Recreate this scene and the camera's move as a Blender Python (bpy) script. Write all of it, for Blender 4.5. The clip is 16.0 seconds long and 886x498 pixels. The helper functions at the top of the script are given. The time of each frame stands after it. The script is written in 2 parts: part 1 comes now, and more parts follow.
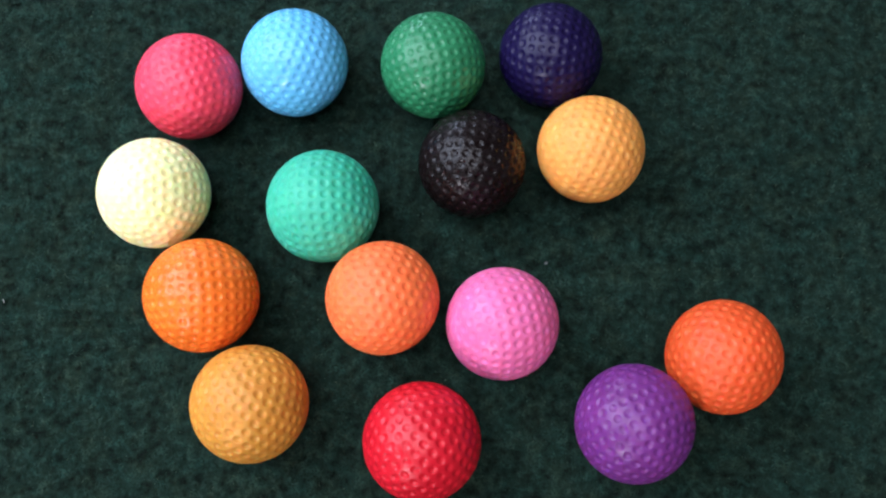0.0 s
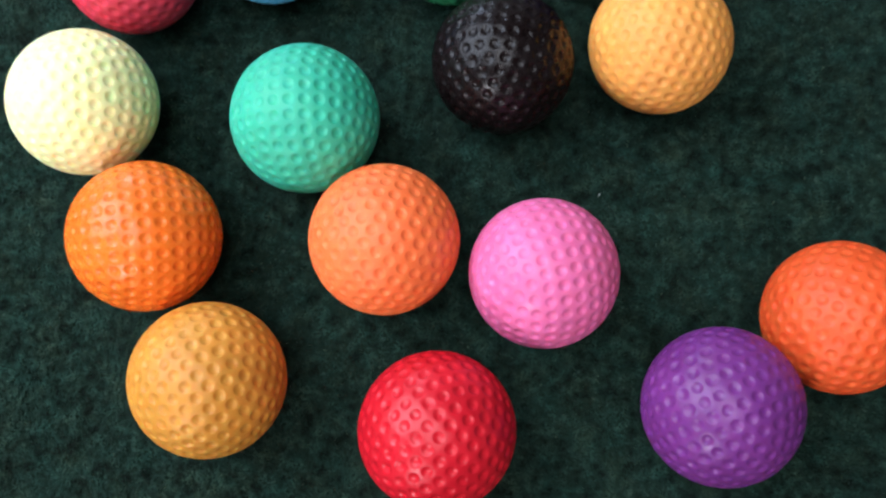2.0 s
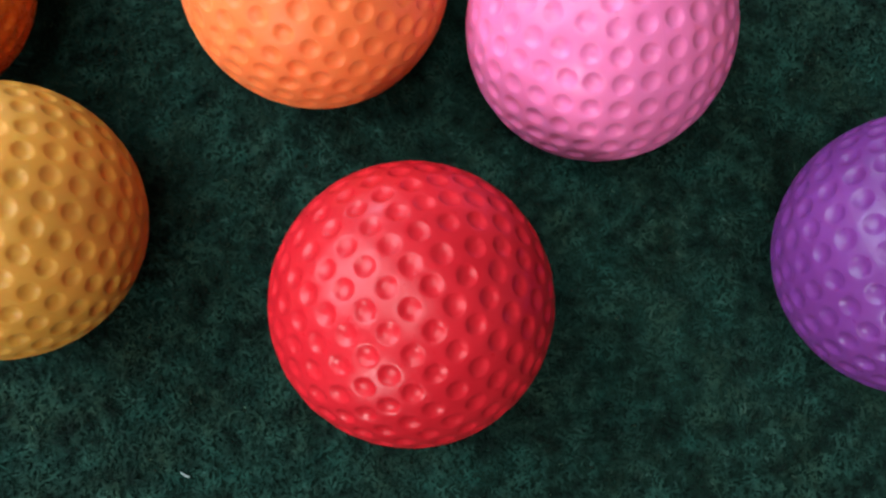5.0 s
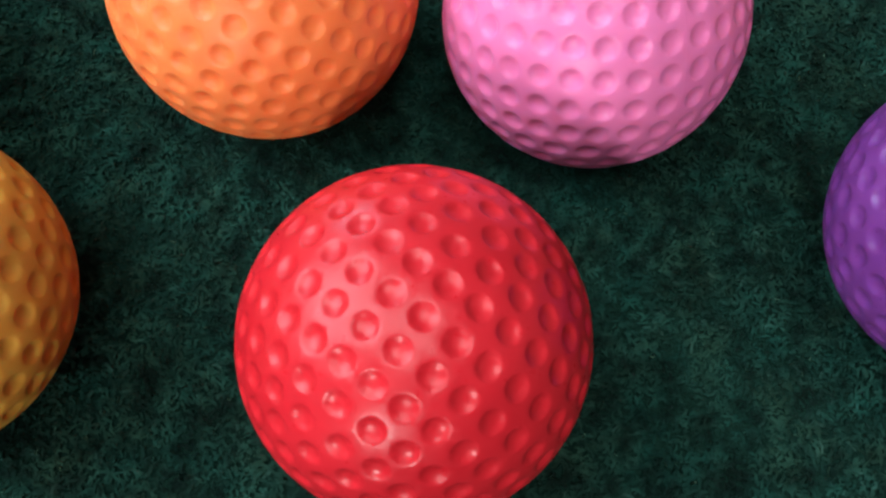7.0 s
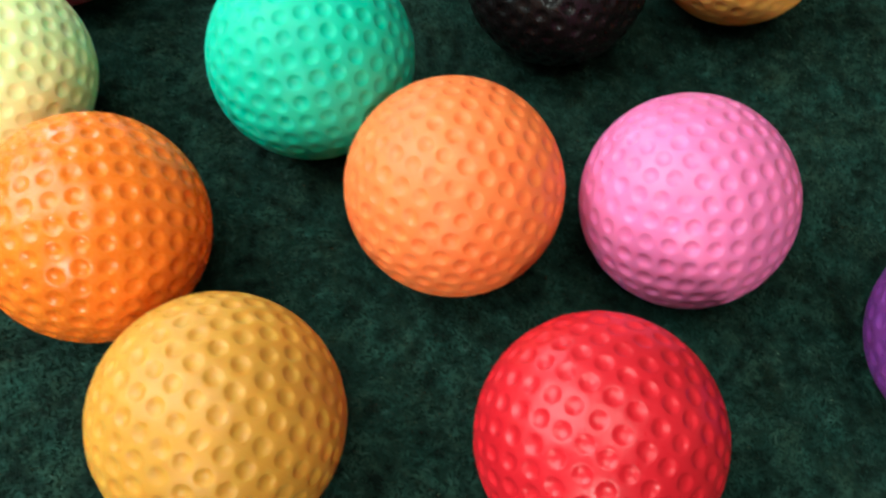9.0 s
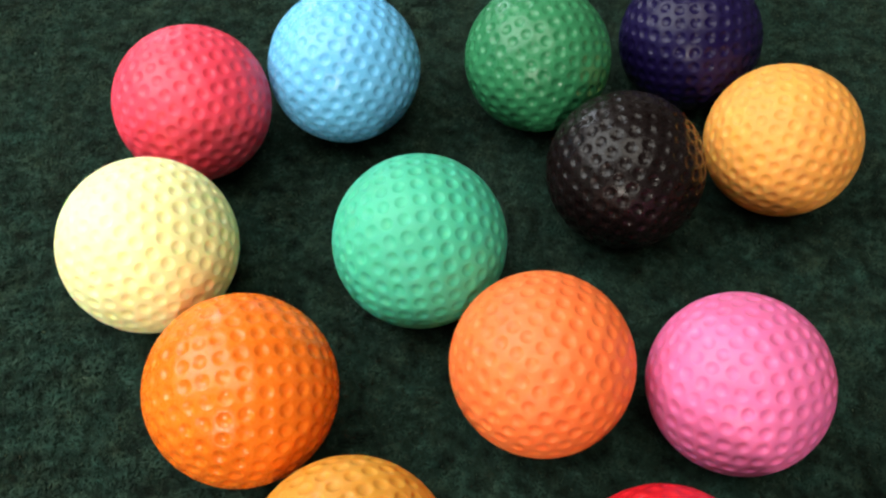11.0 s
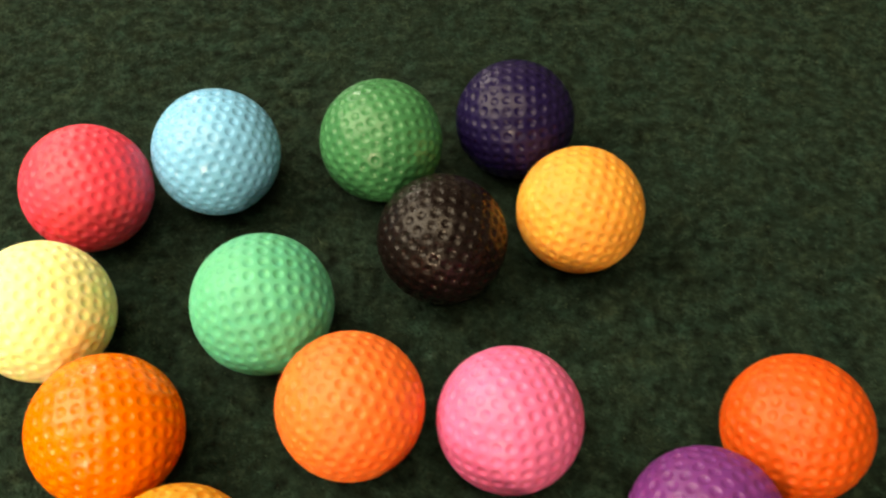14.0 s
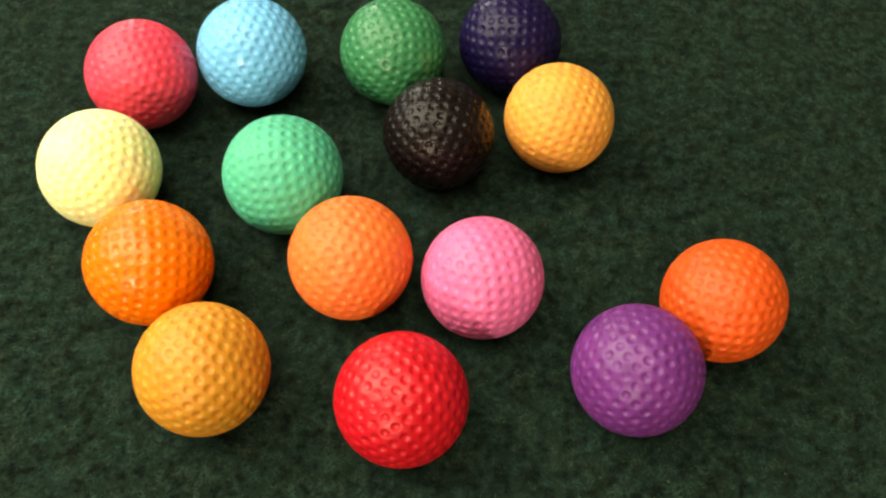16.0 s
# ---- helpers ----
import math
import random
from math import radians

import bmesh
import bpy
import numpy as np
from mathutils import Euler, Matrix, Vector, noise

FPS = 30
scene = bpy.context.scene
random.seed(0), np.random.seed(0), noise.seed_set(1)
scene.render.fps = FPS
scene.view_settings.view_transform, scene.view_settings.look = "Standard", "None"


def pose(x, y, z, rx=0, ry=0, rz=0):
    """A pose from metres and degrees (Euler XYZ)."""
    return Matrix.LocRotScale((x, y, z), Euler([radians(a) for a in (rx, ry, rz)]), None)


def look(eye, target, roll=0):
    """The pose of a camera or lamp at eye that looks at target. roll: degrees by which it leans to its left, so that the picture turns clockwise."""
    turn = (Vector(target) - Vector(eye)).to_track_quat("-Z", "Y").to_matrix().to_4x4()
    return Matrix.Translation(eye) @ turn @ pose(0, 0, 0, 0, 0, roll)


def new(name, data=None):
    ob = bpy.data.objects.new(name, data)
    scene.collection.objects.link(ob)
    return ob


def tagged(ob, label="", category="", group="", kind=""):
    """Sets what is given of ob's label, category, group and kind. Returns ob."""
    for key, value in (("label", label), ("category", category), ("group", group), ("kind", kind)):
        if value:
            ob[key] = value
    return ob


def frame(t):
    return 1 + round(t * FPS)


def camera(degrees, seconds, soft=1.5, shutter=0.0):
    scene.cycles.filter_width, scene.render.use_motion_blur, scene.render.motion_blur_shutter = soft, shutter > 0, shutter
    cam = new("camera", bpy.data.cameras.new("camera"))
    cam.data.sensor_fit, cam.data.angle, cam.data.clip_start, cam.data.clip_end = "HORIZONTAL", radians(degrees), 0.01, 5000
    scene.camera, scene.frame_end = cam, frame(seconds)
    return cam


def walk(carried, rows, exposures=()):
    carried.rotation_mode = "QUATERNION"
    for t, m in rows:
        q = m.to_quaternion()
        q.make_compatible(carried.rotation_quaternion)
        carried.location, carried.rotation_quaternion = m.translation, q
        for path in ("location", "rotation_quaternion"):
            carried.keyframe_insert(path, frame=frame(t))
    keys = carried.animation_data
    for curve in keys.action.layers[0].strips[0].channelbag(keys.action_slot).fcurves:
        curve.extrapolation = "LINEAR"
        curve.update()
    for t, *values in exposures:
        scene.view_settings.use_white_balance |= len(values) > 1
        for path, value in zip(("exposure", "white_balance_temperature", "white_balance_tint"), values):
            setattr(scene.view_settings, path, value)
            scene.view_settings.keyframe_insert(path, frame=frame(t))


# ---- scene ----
import itertools

cam = camera(52.31, 16.0, soft=2.3, shutter=0.5)
# seconds, place in metres, turn in degrees
PATH = [
    (0.0, 0.0159, -0.0830, 0.3530, 17.18, -1.19, 0.00),
    (0.5, 0.0169, -0.0792, 0.3330, 16.13, -0.93, 0.04),
    (1.0, 0.0186, -0.0760, 0.3058, 14.71, -0.41, -0.22),
    (1.5, 0.0185, -0.0678, 0.2914, 14.08, -0.28, -0.24),
    (2.0, 0.0166, -0.0655, 0.2697, 14.19, -0.06, 0.19),
    (2.5, 0.0156, -0.0642, 0.2457, 13.37, 0.32, 0.45),
    (3.0, 0.0138, -0.0596, 0.2237, 11.97, 0.94, 0.45),
    (3.5, 0.0124, -0.0604, 0.1998, 11.19, 0.92, 0.12),
    (4.0, 0.0147, -0.0630, 0.1855, 9.99, 0.47, -0.06),
    (4.5, 0.0179, -0.0650, 0.1694, 9.14, 0.56, -0.17),
    (5.0, 0.0204, -0.0671, 0.1569, 9.27, 0.29, -0.60),
    (5.5, 0.0218, -0.0693, 0.1487, 11.21, -0.13, -1.53),
    (6.0, 0.0214, -0.0721, 0.1426, 14.19, -0.63, -2.91),
    (6.4, 0.0191, -0.0751, 0.1380, 16.82, -1.06, -4.29),
    (6.8, 0.0148, -0.0790, 0.1326, 19.24, -1.48, -5.89),
    (7.0, 0.0125, -0.0800, 0.1282, 19.98, -1.55, -6.85),
    (7.5, 0.0045, -0.0860, 0.1315, 22.79, -2.36, -8.47),
    (8.0, -0.0035, -0.0896, 0.1419, 24.83, -3.13, -9.91),
    (8.5, -0.0158, -0.0924, 0.1580, 27.50, -2.98, -10.38),
    (9.0, -0.0273, -0.0937, 0.1689, 29.38, -3.16, -10.16),
    (9.5, -0.0377, -0.0930, 0.1784, 31.14, -4.05, -9.39),
    (10.0, -0.0442, -0.0909, 0.1893, 32.53, -3.95, -8.50),
    (10.2, -0.0460, -0.0907, 0.1921, 32.93, -3.99, -8.46),
    (10.6, -0.0489, -0.0897, 0.1999, 33.72, -3.96, -8.07),
    (11.0, -0.0485, -0.0893, 0.2072, 34.11, -3.95, -7.93),
    (11.4, -0.0456, -0.0894, 0.2144, 34.20, -3.92, -7.90),
    (11.8, -0.0414, -0.0899, 0.2217, 34.10, -3.82, -7.83),
    (12.3, -0.0355, -0.0908, 0.2312, 33.89, -3.54, -7.47),
    (12.5, -0.0339, -0.0912, 0.2349, 33.89, -3.55, -7.21),
    (13.0, -0.0277, -0.0923, 0.2450, 33.62, -3.04, -6.64),
    (13.5, -0.0098, -0.0956, 0.2552, 33.69, -2.43, -7.11),
    (14.0, 0.0018, -0.1081, 0.2633, 33.77, -2.42, -7.82),
    (14.5, 0.0157, -0.1254, 0.2714, 33.35, -2.58, -8.18),
    (15.0, 0.0205, -0.1447, 0.2744, 33.19, -2.50, -7.42),
    (15.5, 0.0127, -0.1606, 0.2775, 32.78, -2.91, -5.65),
    (16.0, 0.0059, -0.1670, 0.2871, 32.73, -3.10, -4.03),
]
EXPOSURES = [
    (0.0, 0.09, 5700, 15),
    (2.0, 0.06, 5750, 10),
    (2.5, 0.03, 5350, 2),
    (3.0, -0.05, 5000, -4),
    (3.5, -0.10, 4750, -7),
    (4.0, -0.08, 5100, -9),
    (4.4, 0.06, 5450, -9),
    (4.7, 0.08, 5450, -9),
    (6.8, 0.15, 5200, -19),
    (7.5, 0.17, 5150, -22),
    (8.0, 0.19, 5200, -23),
    (8.5, 0.25, 5400, -23),
    (9.0, 0.19, 5750, -18),
    (9.5, 0.04, 6200, -11),
    (10.0, -0.10, 5850, 3),
    (10.2, -0.06, 5950, 4),
    (11.3, 0.09, 7950, 7),
    (12.3, 0.19, 12500, 13),
    (13.5, 0.24, 12050, 11),
    (14.5, 0.27, 11050, 8),
    (15.2, 0.31, 9900, 4),
    (16.0, 0.31, 9200, 4),
]
walk(cam, [(t, pose(x, y, z, rx, ry, rz)) for t, x, y, z, rx, ry, rz in PATH], EXPOSURES)

# ---- light ----
ROOM_W, ROOM_E, ROOM_S, ROOM_N, ROOM_H = -0.62, 2.4, -2.5, 1.2, 2.4

world = bpy.data.worlds.new("world")
world.use_nodes = True
scene.world = world
sky = world.node_tree.nodes.new("ShaderNodeTexSky")
sky.sky_type, sky.sun_disc = "NISHITA", False
sky.sun_elevation, sky.sun_rotation = radians(35), radians(200)
world.node_tree.links.new(sky.outputs[0], world.node_tree.nodes["Background"].inputs[0])
world.node_tree.nodes["Background"].inputs[1].default_value = 0.1


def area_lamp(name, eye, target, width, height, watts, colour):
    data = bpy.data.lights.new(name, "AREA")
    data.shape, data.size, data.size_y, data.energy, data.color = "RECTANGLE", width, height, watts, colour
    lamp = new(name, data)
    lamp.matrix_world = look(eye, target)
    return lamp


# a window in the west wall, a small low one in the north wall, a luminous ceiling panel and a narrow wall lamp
WEST_WINDOW = (0.27, 0.96, 0.32, 1.22)   # centre, width, sill, head
NORTH_WINDOW = (-0.45, 0.28, 0.14, 0.44)
area_lamp("west_window_daylight", (ROOM_W - 0.02, WEST_WINDOW[0], 0.77), (0, 0.26, 0.25), 0.92, 0.86, 15.8, (0.92, 0.96, 1.0))
area_lamp("north_window_daylight", (NORTH_WINDOW[0], ROOM_N + 0.02, 0.29), (0, 0, 0.02), 0.25, 0.25, 3, (0.74, 0.82, 1.0))
area_lamp("ceiling_light_panel", (-0.10, -0.45, ROOM_H - 0.03), (-0.10, -0.45, 0), 1.05, 1.6, 28.5, (1.0, 0.97, 0.93))
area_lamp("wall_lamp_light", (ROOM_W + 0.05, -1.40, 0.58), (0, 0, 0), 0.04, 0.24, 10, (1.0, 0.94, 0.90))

# ---- materials ----


def nodes_of(name):
    m = bpy.data.materials.new(name)
    m.use_nodes = True
    return m, m.node_tree.nodes, m.node_tree.links, m.node_tree.nodes["Principled BSDF"]


def add(nodes, kind, **values):
    n = nodes.new(kind)
    for key, value in values.items():
        n.inputs[key.replace("_", " ")].default_value = value
    return n


def ramp(nodes, stops):
    n = nodes.new("ShaderNodeValToRGB")
    el = n.color_ramp.elements
    while len(el) < len(stops):
        el.new(0.5)
    for e, (at, c) in zip(el, stops):
        e.position, e.color = at, (*c, 1)
    return n


def srgb(r, g, b):
    return tuple((v / 255 / 12.92) if v < 10 else ((v / 255 + 0.055) / 1.055) ** 2.4 for v in (r, g, b))


def plastic(name, colour, rough=0.38, seam=0.25, sss=0.0, mottle=0.07, gloss_level=0.36):
    """Moulded plastic of a ball: faint mottling, scuffs in the gloss, a fine moulding line round it."""
    m, nodes, links, bsdf = nodes_of(name)
    tc = nodes.new("ShaderNodeTexCoord")
    info = nodes.new("ShaderNodeObjectInfo")
    shift = nodes.new("ShaderNodeVectorMath")
    shift.operation = "ADD"
    links.new(tc.outputs["Object"], shift.inputs[0])
    scale = nodes.new("ShaderNodeMath")
    scale.operation = "MULTIPLY"
    scale.inputs[1].default_value = 7.0
    links.new(info.outputs["Random"], scale.inputs[0])
    links.new(scale.outputs[0], shift.inputs[1])
    big = add(nodes, "ShaderNodeTexNoise", Scale=90.0, Detail=3.0)
    fine = add(nodes, "ShaderNodeTexNoise", Scale=900.0, Detail=4.0)
    links.new(shift.outputs[0], big.inputs["Vector"])
    links.new(shift.outputs[0], fine.inputs["Vector"])
    dark = tuple(c * (1 - 1.6 * mottle) for c in colour)
    light = tuple(min(1, c * (1 + mottle) + 0.004) for c in colour)
    tone = ramp(nodes, [(0.3, dark), (0.7, light)])
    links.new(big.outputs["Fac"], tone.inputs[0])
    links.new(tone.outputs[0], bsdf.inputs["Base Color"])
    gloss = add(nodes, "ShaderNodeMapRange", From_Min=0.3, From_Max=0.7, To_Min=rough - 0.07, To_Max=rough + 0.1)
    links.new(fine.outputs["Fac"], gloss.inputs[0])
    links.new(gloss.outputs[0], bsdf.inputs["Roughness"])
    # moulding line
    sep = nodes.new("ShaderNodeSeparateXYZ")
    links.new(tc.outputs["Object"], sep.inputs[0])
    away = nodes.new("ShaderNodeMath")
    away.operation = "ABSOLUTE"
    links.new(sep.outputs["Z"], away.inputs[0])
    line = add(nodes, "ShaderNodeMapRange", From_Min=0.0, From_Max=0.00022, To_Min=seam, To_Max=0.0)
    links.new(away.outputs[0], line.inputs[0])
    tot = nodes.new("ShaderNodeMath")
    tot.operation = "MULTIPLY_ADD"
    tot.inputs[1].default_value = 0.22
    links.new(fine.outputs["Fac"], tot.inputs[0])
    links.new(line.outputs[0], tot.inputs[2])
    bump = add(nodes, "ShaderNodeBump", Strength=0.35, Distance=0.0001)
    links.new(tot.outputs[0], bump.inputs["Height"])
    links.new(bump.outputs[0], bsdf.inputs["Normal"])
    bsdf.inputs["IOR"].default_value = 1.46
    bsdf.inputs["Specular IOR Level"].default_value = gloss_level
    if sss:
        bsdf.inputs["Subsurface Weight"].default_value = sss
        bsdf.inputs["Subsurface Radius"].default_value = (1.0, 0.6, 0.4)
        bsdf.inputs["Subsurface Scale"].default_value = 0.0015
    return m


def carpet_backing():
    m, nodes, links, bsdf = nodes_of("carpet_felt")
    tc = nodes.new("ShaderNodeTexCoord")
    big = add(nodes, "ShaderNodeTexNoise", Scale=55.0, Detail=4.0)
    fine = add(nodes, "ShaderNodeTexNoise", Scale=900.0, Detail=6.0, Roughness=0.65)
    mix = nodes.new("ShaderNodeMath")
    mix.operation = "MULTIPLY_ADD"
    mix.inputs[1].default_value = 0.45
    for n in (big, fine):
        links.new(tc.outputs["Object"], n.inputs["Vector"])
    links.new(big.outputs["Fac"], mix.inputs[0])
    half = nodes.new("ShaderNodeMath")
    half.operation = "MULTIPLY"
    half.inputs[1].default_value = 0.55
    links.new(fine.outputs["Fac"], half.inputs[0])
    links.new(half.outputs[0], mix.inputs[2])
    tone = ramp(nodes, [(0.32, (0.0055, 0.0125, 0.0087)), (0.52, (0.010, 0.023, 0.0158)), (0.7, (0.016, 0.036, 0.025))])
    links.new(mix.outputs[0], tone.inputs[0])
    links.new(tone.outputs[0], bsdf.inputs["Base Color"])
    bsdf.inputs["Roughness"].default_value = 0.95
    bsdf.inputs["Specular IOR Level"].default_value = 0.1
    bump = add(nodes, "ShaderNodeBump", Strength=0.9, Distance=0.0008)
    links.new(fine.outputs["Fac"], bump.inputs["Height"])
    links.new(bump.outputs[0], bsdf.inputs["Normal"])
    return m


def carpet_fibre():
    m, nodes, links, bsdf = nodes_of("carpet_fibre")
    geo = nodes.new("ShaderNodeNewGeometry")
    tc = nodes.new("ShaderNodeTexCoord")
    tone = ramp(nodes, [(0.0, (0.0086, 0.0194, 0.0138)), (0.5, (0.0097, 0.0221, 0.0158)), (0.94, (0.0112, 0.0249, 0.0179)), (1.0, (0.018, 0.034, 0.026))])
    links.new(geo.outputs["Random Per Island"], tone.inputs[0])
    fine = add(nodes, "ShaderNodeTexNoise", Scale=280.0, Detail=2.0, Roughness=0.5)
    clump = add(nodes, "ShaderNodeTexNoise", Scale=130.0, Detail=3.0, Roughness=0.6)
    cast = add(nodes, "ShaderNodeTexNoise", Scale=95.0, Detail=4.0, Roughness=0.65)
    for n in (fine, clump, cast):
        links.new(tc.outputs["Object"], n.inputs["Vector"])
    both = nodes.new("ShaderNodeMath")
    both.operation = "ADD"
    links.new(fine.outputs["Fac"], both.inputs[0])
    links.new(clump.outputs["Fac"], both.inputs[1])
    lift = add(nodes, "ShaderNodeMapRange", From_Min=0.80, From_Max=1.22, To_Min=0.34, To_Max=2.1)
    links.new(both.outputs[0], lift.inputs[0])
    mul = nodes.new("ShaderNodeVectorMath")
    mul.operation = "SCALE"
    links.new(tone.outputs[0], mul.inputs[0])
    links.new(lift.outputs[0], mul.inputs["Scale"])
    tint = ramp(nodes, [(0.35, (0.85, 1.05, 1.08)), (0.5, (1.0, 1.0, 1.0)), (0.68, (1.22, 1.0, 0.88))])
    links.new(cast.outputs["Fac"], tint.inputs[0])
    shade = nodes.new("ShaderNodeVectorMath")
    shade.operation = "MULTIPLY"
    links.new(mul.outputs[0], shade.inputs[0])
    links.new(tint.outputs[0], shade.inputs[1])
    links.new(shade.outputs[0], bsdf.inputs["Base Color"])
    bsdf.inputs["Roughness"].default_value = 0.85
    bsdf.inputs["Specular IOR Level"].default_value = 0.08
    bsdf.inputs["Sheen Weight"].default_value = 0.22
    bsdf.inputs["Sheen Roughness"].default_value = 0.4
    bsdf.inputs["Sheen Tint"].default_value = (0.55, 0.8, 0.5, 1)
    return m


def painted(name, colour):
    m, nodes, links, bsdf = nodes_of(name)
    n = add(nodes, "ShaderNodeTexNoise", Scale=6.0, Detail=8.0)
    tone = ramp(nodes, [(0.3, tuple(c * 0.94 for c in colour)), (0.7, colour)])
    links.new(n.outputs["Fac"], tone.inputs[0])
    links.new(tone.outputs[0], bsdf.inputs["Base Color"])
    bsdf.inputs["Roughness"].default_value = 0.8
    bump = add(nodes, "ShaderNodeBump", Strength=0.15, Distance=0.002)
    links.new(n.outputs["Fac"], bump.inputs["Height"])
    links.new(bump.outputs[0], bsdf.inputs["Normal"])
    return m


WALL_PAINT = painted("wall_paint", (0.28, 0.265, 0.245))
CEILING_PAINT = painted("ceiling_paint", (0.50, 0.49, 0.47))
FELT, FIBRE = carpet_backing(), carpet_fibre()

# ---- the room ----


def mesh_object(name, bm, material, parent=None):
    me = bpy.data.meshes.new(name)
    bm.to_mesh(me)
    bm.free()
    me.materials.append(material)
    ob = new(name, me)
    ob.parent = parent
    return ob


def box_into(bm, lo, hi):
    r = bmesh.ops.create_cube(bm, size=1)
    mid = [(a + b) / 2 for a, b in zip(lo, hi)]
    size = [b - a for a, b in zip(lo, hi)]
    bmesh.ops.scale(bm, vec=size, verts=r["verts"])
    bmesh.ops.translate(bm, vec=mid, verts=r["verts"])


def wall_with_opening(name, along, a0, a1, b0, b1, opening=None):
    """A wall along x or y, from a0 to a1 long and b0 to b1 thick, with an optional window opening."""
    bm = bmesh.new()

    def slab(s0, s1, z0, z1):
        if along == "x":
            box_into(bm, (s0, b0, z0), (s1, b1, z1))
        else:
            box_into(bm, (b0, s0, z0), (b1, s1, z1))

    if opening:
        c, w, sill, head = opening
        slab(a0, c - w / 2, 0, ROOM_H)
        slab(c + w / 2, a1, 0, ROOM_H)
        slab(c - w / 2, c + w / 2, 0, sill)
        slab(c - w / 2, c + w / 2, head, ROOM_H)
    else:
        slab(a0, a1, 0, ROOM_H)
    return tagged(mesh_object(name, bm, WALL_PAINT), "plain beige painted wall closing the room", "wall", kind="structure")


T = 0.12
wall_with_opening("wall_south", "x", ROOM_W - T, ROOM_E + T, ROOM_S - T, ROOM_S)
wall_with_opening("wall_north", "x", ROOM_W - T, ROOM_E + T, ROOM_N, ROOM_N + T, NORTH_WINDOW)
wall_with_opening("wall_west", "y", ROOM_S, ROOM_N, ROOM_W - T, ROOM_W, WEST_WINDOW)
wall_with_opening("wall_east", "y", ROOM_S, ROOM_N, ROOM_E, ROOM_E + T)

bm = bmesh.new()
box_into(bm, (ROOM_W - T, ROOM_S - T, ROOM_H), (ROOM_E + T, ROOM_N + T, ROOM_H + 0.1))
tagged(mesh_object("ceiling", bm, CEILING_PAINT), "plain light painted ceiling of the room", "ceiling", kind="structure")

# ---- golf balls ----
BALL_R = 0.02135


def dimple_directions():
    """336 dimples in eight triangles: two rows along each edge in step, a staggered core."""
    kinds = ((0.9509, 0.2939, 0.0966), (0.8769, 0.4706, 0.0974), (0.7677, 0.6331, 0.0988), (0.9903, 0.0985, 0.0985), (0.839, 0.46, 0.2906),
             (0.7372, 0.6102, 0.2902), (0.9142, 0.2866, 0.2866), (0.6259, 0.6259, 0.4654), (0.7512, 0.4667, 0.4667))
    found = set()
    for v in kinds:
        n = math.sqrt(sum(c * c for c in v))
        for p in itertools.permutations(v):
            for s in itertools.product((1, -1), repeat=3):
                found.add(tuple(round(c * k / n, 5) for c, k in zip(p, s)))
    return np.array(sorted(found))


def dimpled_mesh(radius=4.0, depth=0.00053):
    """Rings of points round every dimple, joined over the sphere, then sunk by the bowl's depth."""
    dirs = dimple_directions()
    points, sunk = [dirs], [np.ones(len(dirs))]
    side = np.cross(dirs, np.where(np.abs(dirs[:, 2:]) < 0.8, [[0, 0, 1.0]], [[1.0, 0, 0]]))
    side /= np.linalg.norm(side, axis=1)[:, None]
    other = np.cross(dirs, side)
    for t, count, low in ((0.3, 6, 0.96), (0.58, 12, 0.79), (0.8, 18, 0.48), (0.95, 22, 0.17), (1.07, 22, 0.03), (1.2, 20, 0.0)):
        r = radians(radius * t)
        for k in range(count):
            a = 2 * math.pi * (k + 0.5 * (count % 4)) / count
            points.append(math.cos(r) * dirs + math.sin(r) * (math.cos(a) * side + math.sin(a) * other))
            sunk.append(np.full(len(dirs), low))
    bm = bmesh.new()
    bmesh.ops.create_icosphere(bm, subdivisions=6, radius=1.0)
    fill = np.array([v.co for v in bm.verts])
    fill /= np.linalg.norm(fill, axis=1)[:, None]
    bm.free()
    fill = fill[np.degrees(np.arccos(np.clip((fill @ dirs.T).max(1), -1, 1))) > radius * 1.42]
    points, sunk = np.concatenate(points + [fill]), np.concatenate(sunk + [np.zeros(len(fill))])
    bm = bmesh.new()
    for p in points:
        bm.verts.new(p)
    bm.verts.ensure_lookup_table()
    layer = bm.verts.layers.float.new("sunk")
    for v, low in zip(bm.verts, sunk):
        v[layer] = low
    bmesh.ops.convex_hull(bm, input=bm.verts, use_existing_faces=False)
    bmesh.ops.delete(bm, geom=[v for v in bm.verts if not v.link_faces], context="VERTS")
    for v in bm.verts:
        v.co = v.co.normalized() * (BALL_R - depth * v[layer])
    for f in bm.faces:
        f.smooth = True
    me = bpy.data.meshes.new("dimpled_ball")
    bm.to_mesh(me)
    bm.free()
    me.materials.append(None)
    return me


BALL_MESH = dimpled_mesh()
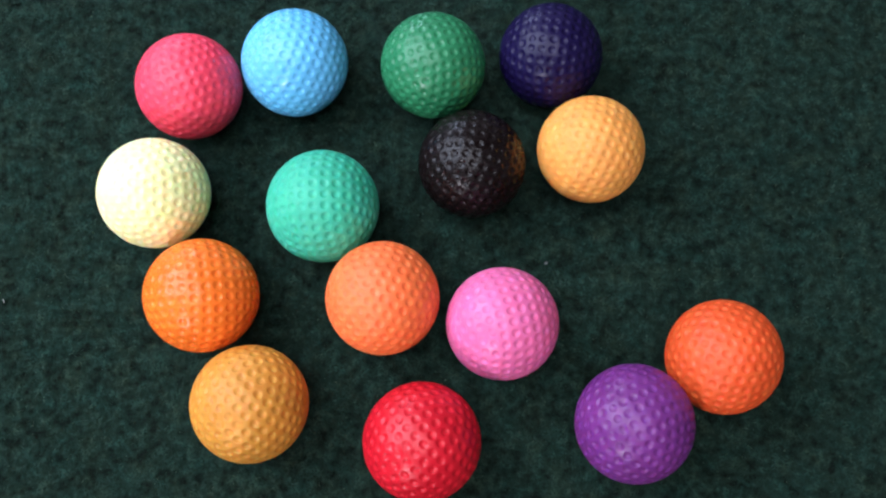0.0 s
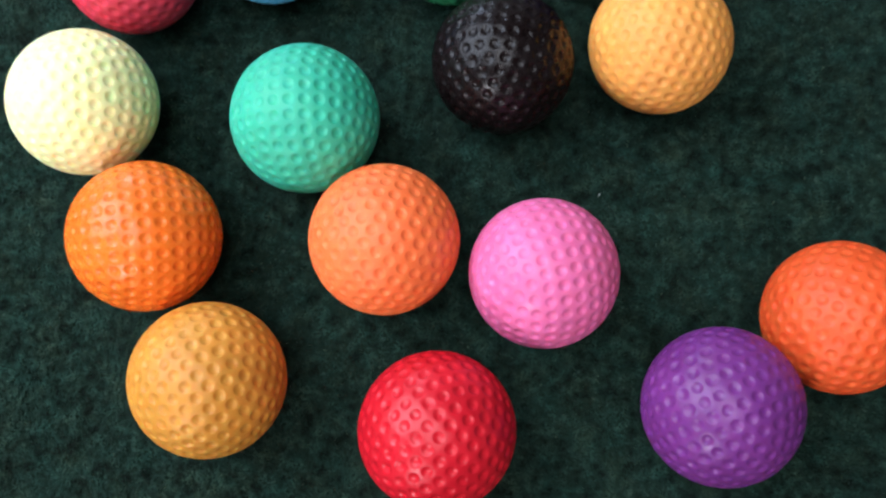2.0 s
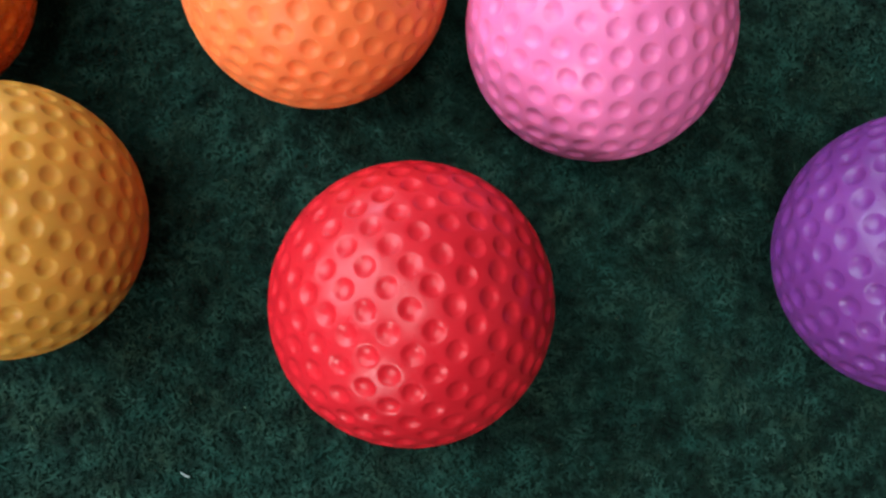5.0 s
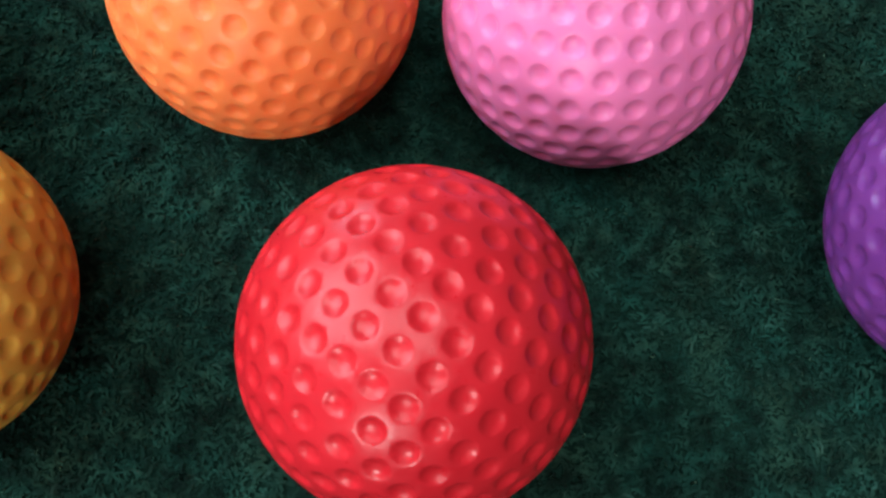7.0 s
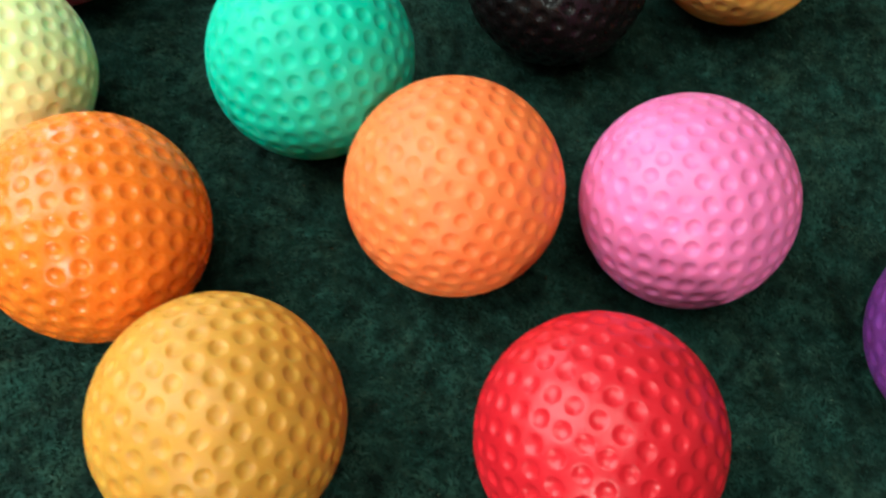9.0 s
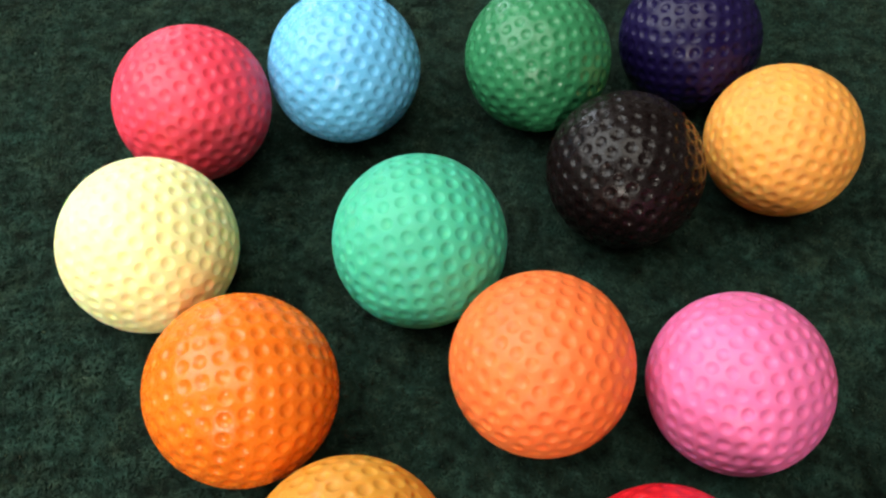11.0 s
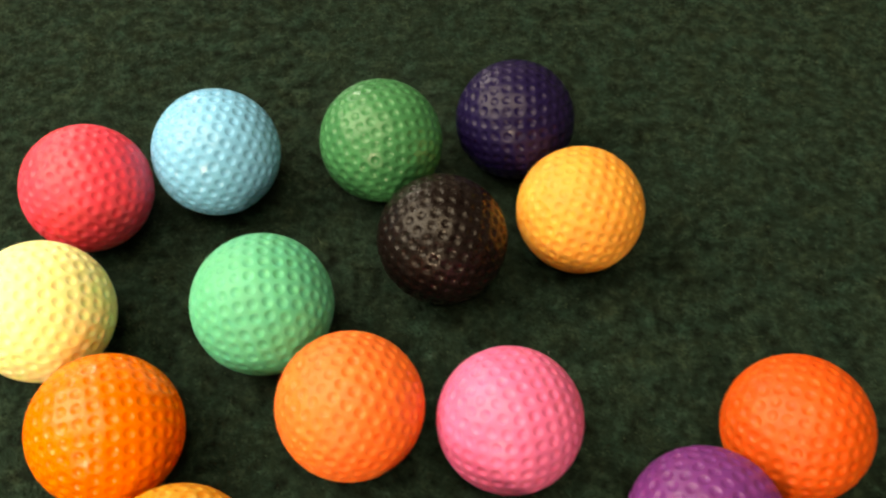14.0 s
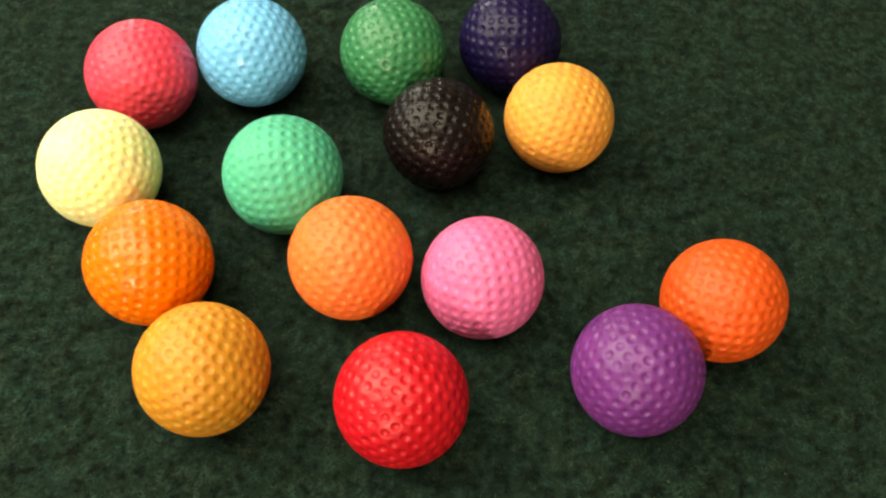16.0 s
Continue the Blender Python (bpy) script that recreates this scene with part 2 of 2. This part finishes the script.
# label, colour, place x and y in cm, radius in cm, turn (degrees), roughness
BALLS = [
    ("coral red plastic golf ball touching the sky blue one", (239, 70, 95), -7.99, 8.78, 2.11, (-32.3, -22.1, 117.5), 0.40),
    ("sky blue glossy plastic golf ball touching the coral one", (107, 186, 233), -3.78, 9.87, 2.16, (-143.5, 29.2, 94.5), 0.24),
    ("bottle green glossy plastic golf ball on the carpet", (46, 120, 78), 1.87, 9.83, 2.14, (112.8, -12.6, 106.3), 0.29),
    ("dark navy blue plastic golf ball beside the yellow one", (18, 8, 52), 6.73, 10.35, 2.12, (116.8, 8.8, 169.8), 0.31),
    ("pale cream yellow plastic golf ball on the carpet", (255, 247, 178), -8.96, 4.16, 2.14, (92.4, 28.6, -137.1), 0.50),
    ("turquoise green matt plastic golf ball touching a peach one", (71, 182, 148), -2.39, 3.65, 2.18, (99.9, 2.1, -88.9), 0.5),
    ("black glossy plastic golf ball with a brownish tinge", (15, 7, 7), 3.43, 5.5, 2.12, (106.9, -21.7, 166.1), 0.28),
    ("golden yellow matt plastic golf ball beside the navy one", (234, 160, 75), 8.18, 6.16, 2.13, (-10.4, -16.0, -108.5), 0.53),
    ("bright orange glossy plastic golf ball beside the cream one", (243, 119, 30), -6.81, 0.07, 2.14, (-13.3, -21.5, -169.5), 0.27),
    ("light peach orange plastic golf ball touching the turquoise one", (249, 120, 61), 0.0, 0.0, 2.15, (159.0, 36.8, -134.6), 0.47),
    ("bubblegum pink plastic golf ball on the carpet", (228, 109, 160), 4.51, -0.96, 2.12, (80.4, -27.1, -69.9), 0.35),
    ("mustard yellow plastic golf ball beside the orange one", (208, 142, 50), -4.75, -3.98, 2.13, (116.2, 54.6, -23.3), 0.44),
    ("scarlet red glossy plastic golf ball on the carpet", (200, 19, 36), 1.52, -5.32, 2.14, (165.2, -45.2, 146.7), 0.34),
    ("violet purple plastic golf ball touching the deep orange one", (112, 46, 122), 9.25, -4.66, 2.16, (-133.1, 4.6, 114.6), 0.34),
    ("deep orange plastic golf ball touching the purple one", (225, 88, 33), 12.75, -2.19, 2.13, (-154.8, 14.9, 147.9), 0.46),
]
for label, colour, x, y, r, turn, rough in BALLS:
    ball = new("golf_ball", BALL_MESH)
    ball.matrix_world = pose(x / 100, y / 100, r / 100, *turn)
    ball.scale = (r / 100 / BALL_R,) * 3
    ball.material_slots[0].link = "OBJECT"
    ball.material_slots[0].material = plastic(label.split(" plastic")[0].replace(" ", "_"), srgb(*colour), rough,
                                                sss=0.65 if rough > 0.43 else 0.35 if rough > 0.35 or "orange" in label or "pink" in label else 0.0, gloss_level=0.26 if sum(colour) < 120 else 0.42)
    tagged(ball, label, "golf ball", "golf balls on the carpet")

# ---- carpet ----
bm = bmesh.new()
box_into(bm, (ROOM_W - T, ROOM_S - T, -0.02), (ROOM_E + T, ROOM_N + T, -0.0008))
tagged(mesh_object("floor", bm, FELT), "dark green short-pile felt carpet over the whole floor", "carpet", kind="structure")


def value_noise(x, y, cell, rng):
    """Smooth random heights from 0 to 1 over the plan, on a lattice of that cell."""
    u, v = (x + 2) / cell, (y + 2) / cell
    i, j = np.floor(u).astype(int), np.floor(v).astype(int)
    i0, j0 = i.min(), j.min()
    lattice = rng.random((i.max() - i0 + 2, j.max() - j0 + 2))
    fu, fv = u - i, v - j
    fu, fv = fu * fu * (3 - 2 * fu), fv * fv * (3 - 2 * fv)
    i, j = i - i0, j - j0
    low = lattice[i, j] * (1 - fu) + lattice[i + 1, j] * fu
    high = lattice[i, j + 1] * (1 - fu) + lattice[i + 1, j + 1] * fu
    return low * (1 - fv) + high * fv


def fibres(count, x0, x1, y0, y1, seed):
    """Short bent carpet fibres as thin ribbons of two quads, none of them inside a ball."""
    rng = np.random.default_rng(seed)
    px, py = rng.uniform(x0, x1, count), rng.uniform(y0, y1, count)
    way = rng.uniform(0, 2 * np.pi, count)
    bend = rng.normal(0, 1.3, count)
    length = rng.uniform(0.0007, 0.0019, count)
    width = rng.uniform(0.00022, 0.0005, count)
    # tufts: the pile stands higher and lower every few millimetres
    tuft = 0.6 * value_noise(px, py, 0.0026, rng) + 0.4 * value_noise(px, py, 0.006, rng)
    z0 = rng.uniform(-0.0006, 0.0, count) + 0.0011 * (tuft - 0.5)
    rise = np.abs(rng.normal(0, 0.00026, count))
    keep = np.ones(count, bool)
    for _, _, bx, by, r, _, _ in BALLS:
        d2 = (px - bx / 100) ** 2 + (py - by / 100) ** 2
        near = d2 < (r / 100) ** 2
        under = r / 100 - np.sqrt(np.maximum((r / 100) ** 2 - d2, 0))
        keep &= ~(near & (z0 + rise > under - 0.0002))
    px, py, way, bend, length, width, z0, rise = (a[keep] for a in (px, py, way, bend, length, width, z0, rise))
    n = len(px)
    verts = np.empty((n, 6, 3))
    x, y, z, a = px.copy(), py.copy(), z0.copy(), way.copy()
    for k in range(3):
        wx, wy = -np.sin(a) * width / 2, np.cos(a) * width / 2
        lift = rng.normal(0, 0.00006, n)
        verts[:, 2 * k] = np.stack([x - wx, y - wy, z - lift], -1)
        verts[:, 2 * k + 1] = np.stack([x + wx, y + wy, z + lift], -1)
        a = a + bend * 0.6
        x, y = x + np.cos(a) * length / 2, y + np.sin(a) * length / 2
        z = z + (rise if k == 0 else -rise * 0.6)
    base = (np.arange(n) * 6)[:, None]
    quads = np.concatenate([base + np.array([0, 2, 3, 1]), base + np.array([2, 4, 5, 3])], 1).reshape(-1, 4)
    me = bpy.data.meshes.new("carpet_fibres")
    me.vertices.add(n * 6)
    me.vertices.foreach_set("co", verts.ravel())
    me.loops.add(len(quads) * 4)
    me.loops.foreach_set("vertex_index", quads.ravel())
    me.polygons.add(len(quads))
    me.polygons.foreach_set("loop_start", np.arange(len(quads)) * 4)
    me.update(calc_edges=True)
    me.validate()
    me.materials.append(FIBRE)
    return tagged(new("carpet_fibres", me), "tangled short dark green carpet fibres", "carpet fibres", kind="stuff")


fibres(450000, -0.205, 0.315, -0.115, 0.215, 3)


# ---- lint on the carpet ----
LINT = painted("lint_white", (0.36, 0.38, 0.36))


def lint(x, y, length, thick, heading, bend, label):
    """A short bent thread lying on the fibres, round in section, with closed ends."""
    bm = bmesh.new()
    rings = []
    steps, sides = 6, 6
    for i in range(steps + 1):
        u = i / steps - 0.5
        a = heading + bend * u
        c = Vector((x + math.cos(a) * length * u, y + math.sin(a) * length * u, 0.0005 + thick + 0.0002 * math.sin(5 * u)))
        across = Vector((-math.sin(a), math.cos(a), 0))
        r = thick * (0.55 if i in (0, steps) else 1.0)
        rings.append([bm.verts.new(c + across * (r * math.cos(2 * math.pi * k / sides)) + Vector((0, 0, r * math.sin(2 * math.pi * k / sides)))) for k in range(sides)])
    for p, q in zip(rings, rings[1:]):
        for k in range(sides):
            bm.faces.new((p[k], p[(k + 1) % sides], q[(k + 1) % sides], q[k])).smooth = True
    bm.faces.new(rings[0][::-1])
    bm.faces.new(rings[-1])
    ob = mesh_object("lint", bm, LINT)
    return tagged(ob, label, "lint", "lint on the carpet")


lint(0.0655, 0.0202, 0.0011, 0.00012, 0.9, 0.8, "tiny white lint crumb caught on the green carpet")
lint(-0.0241, -0.0798, 0.0019, 0.00018, -0.46, 0.3, "short white lint thread lying on the green carpet")
lint(-0.1515, 0.0033, 0.0018, 0.00016, 2.0, 0.7, "short white lint thread lying on the green carpet")
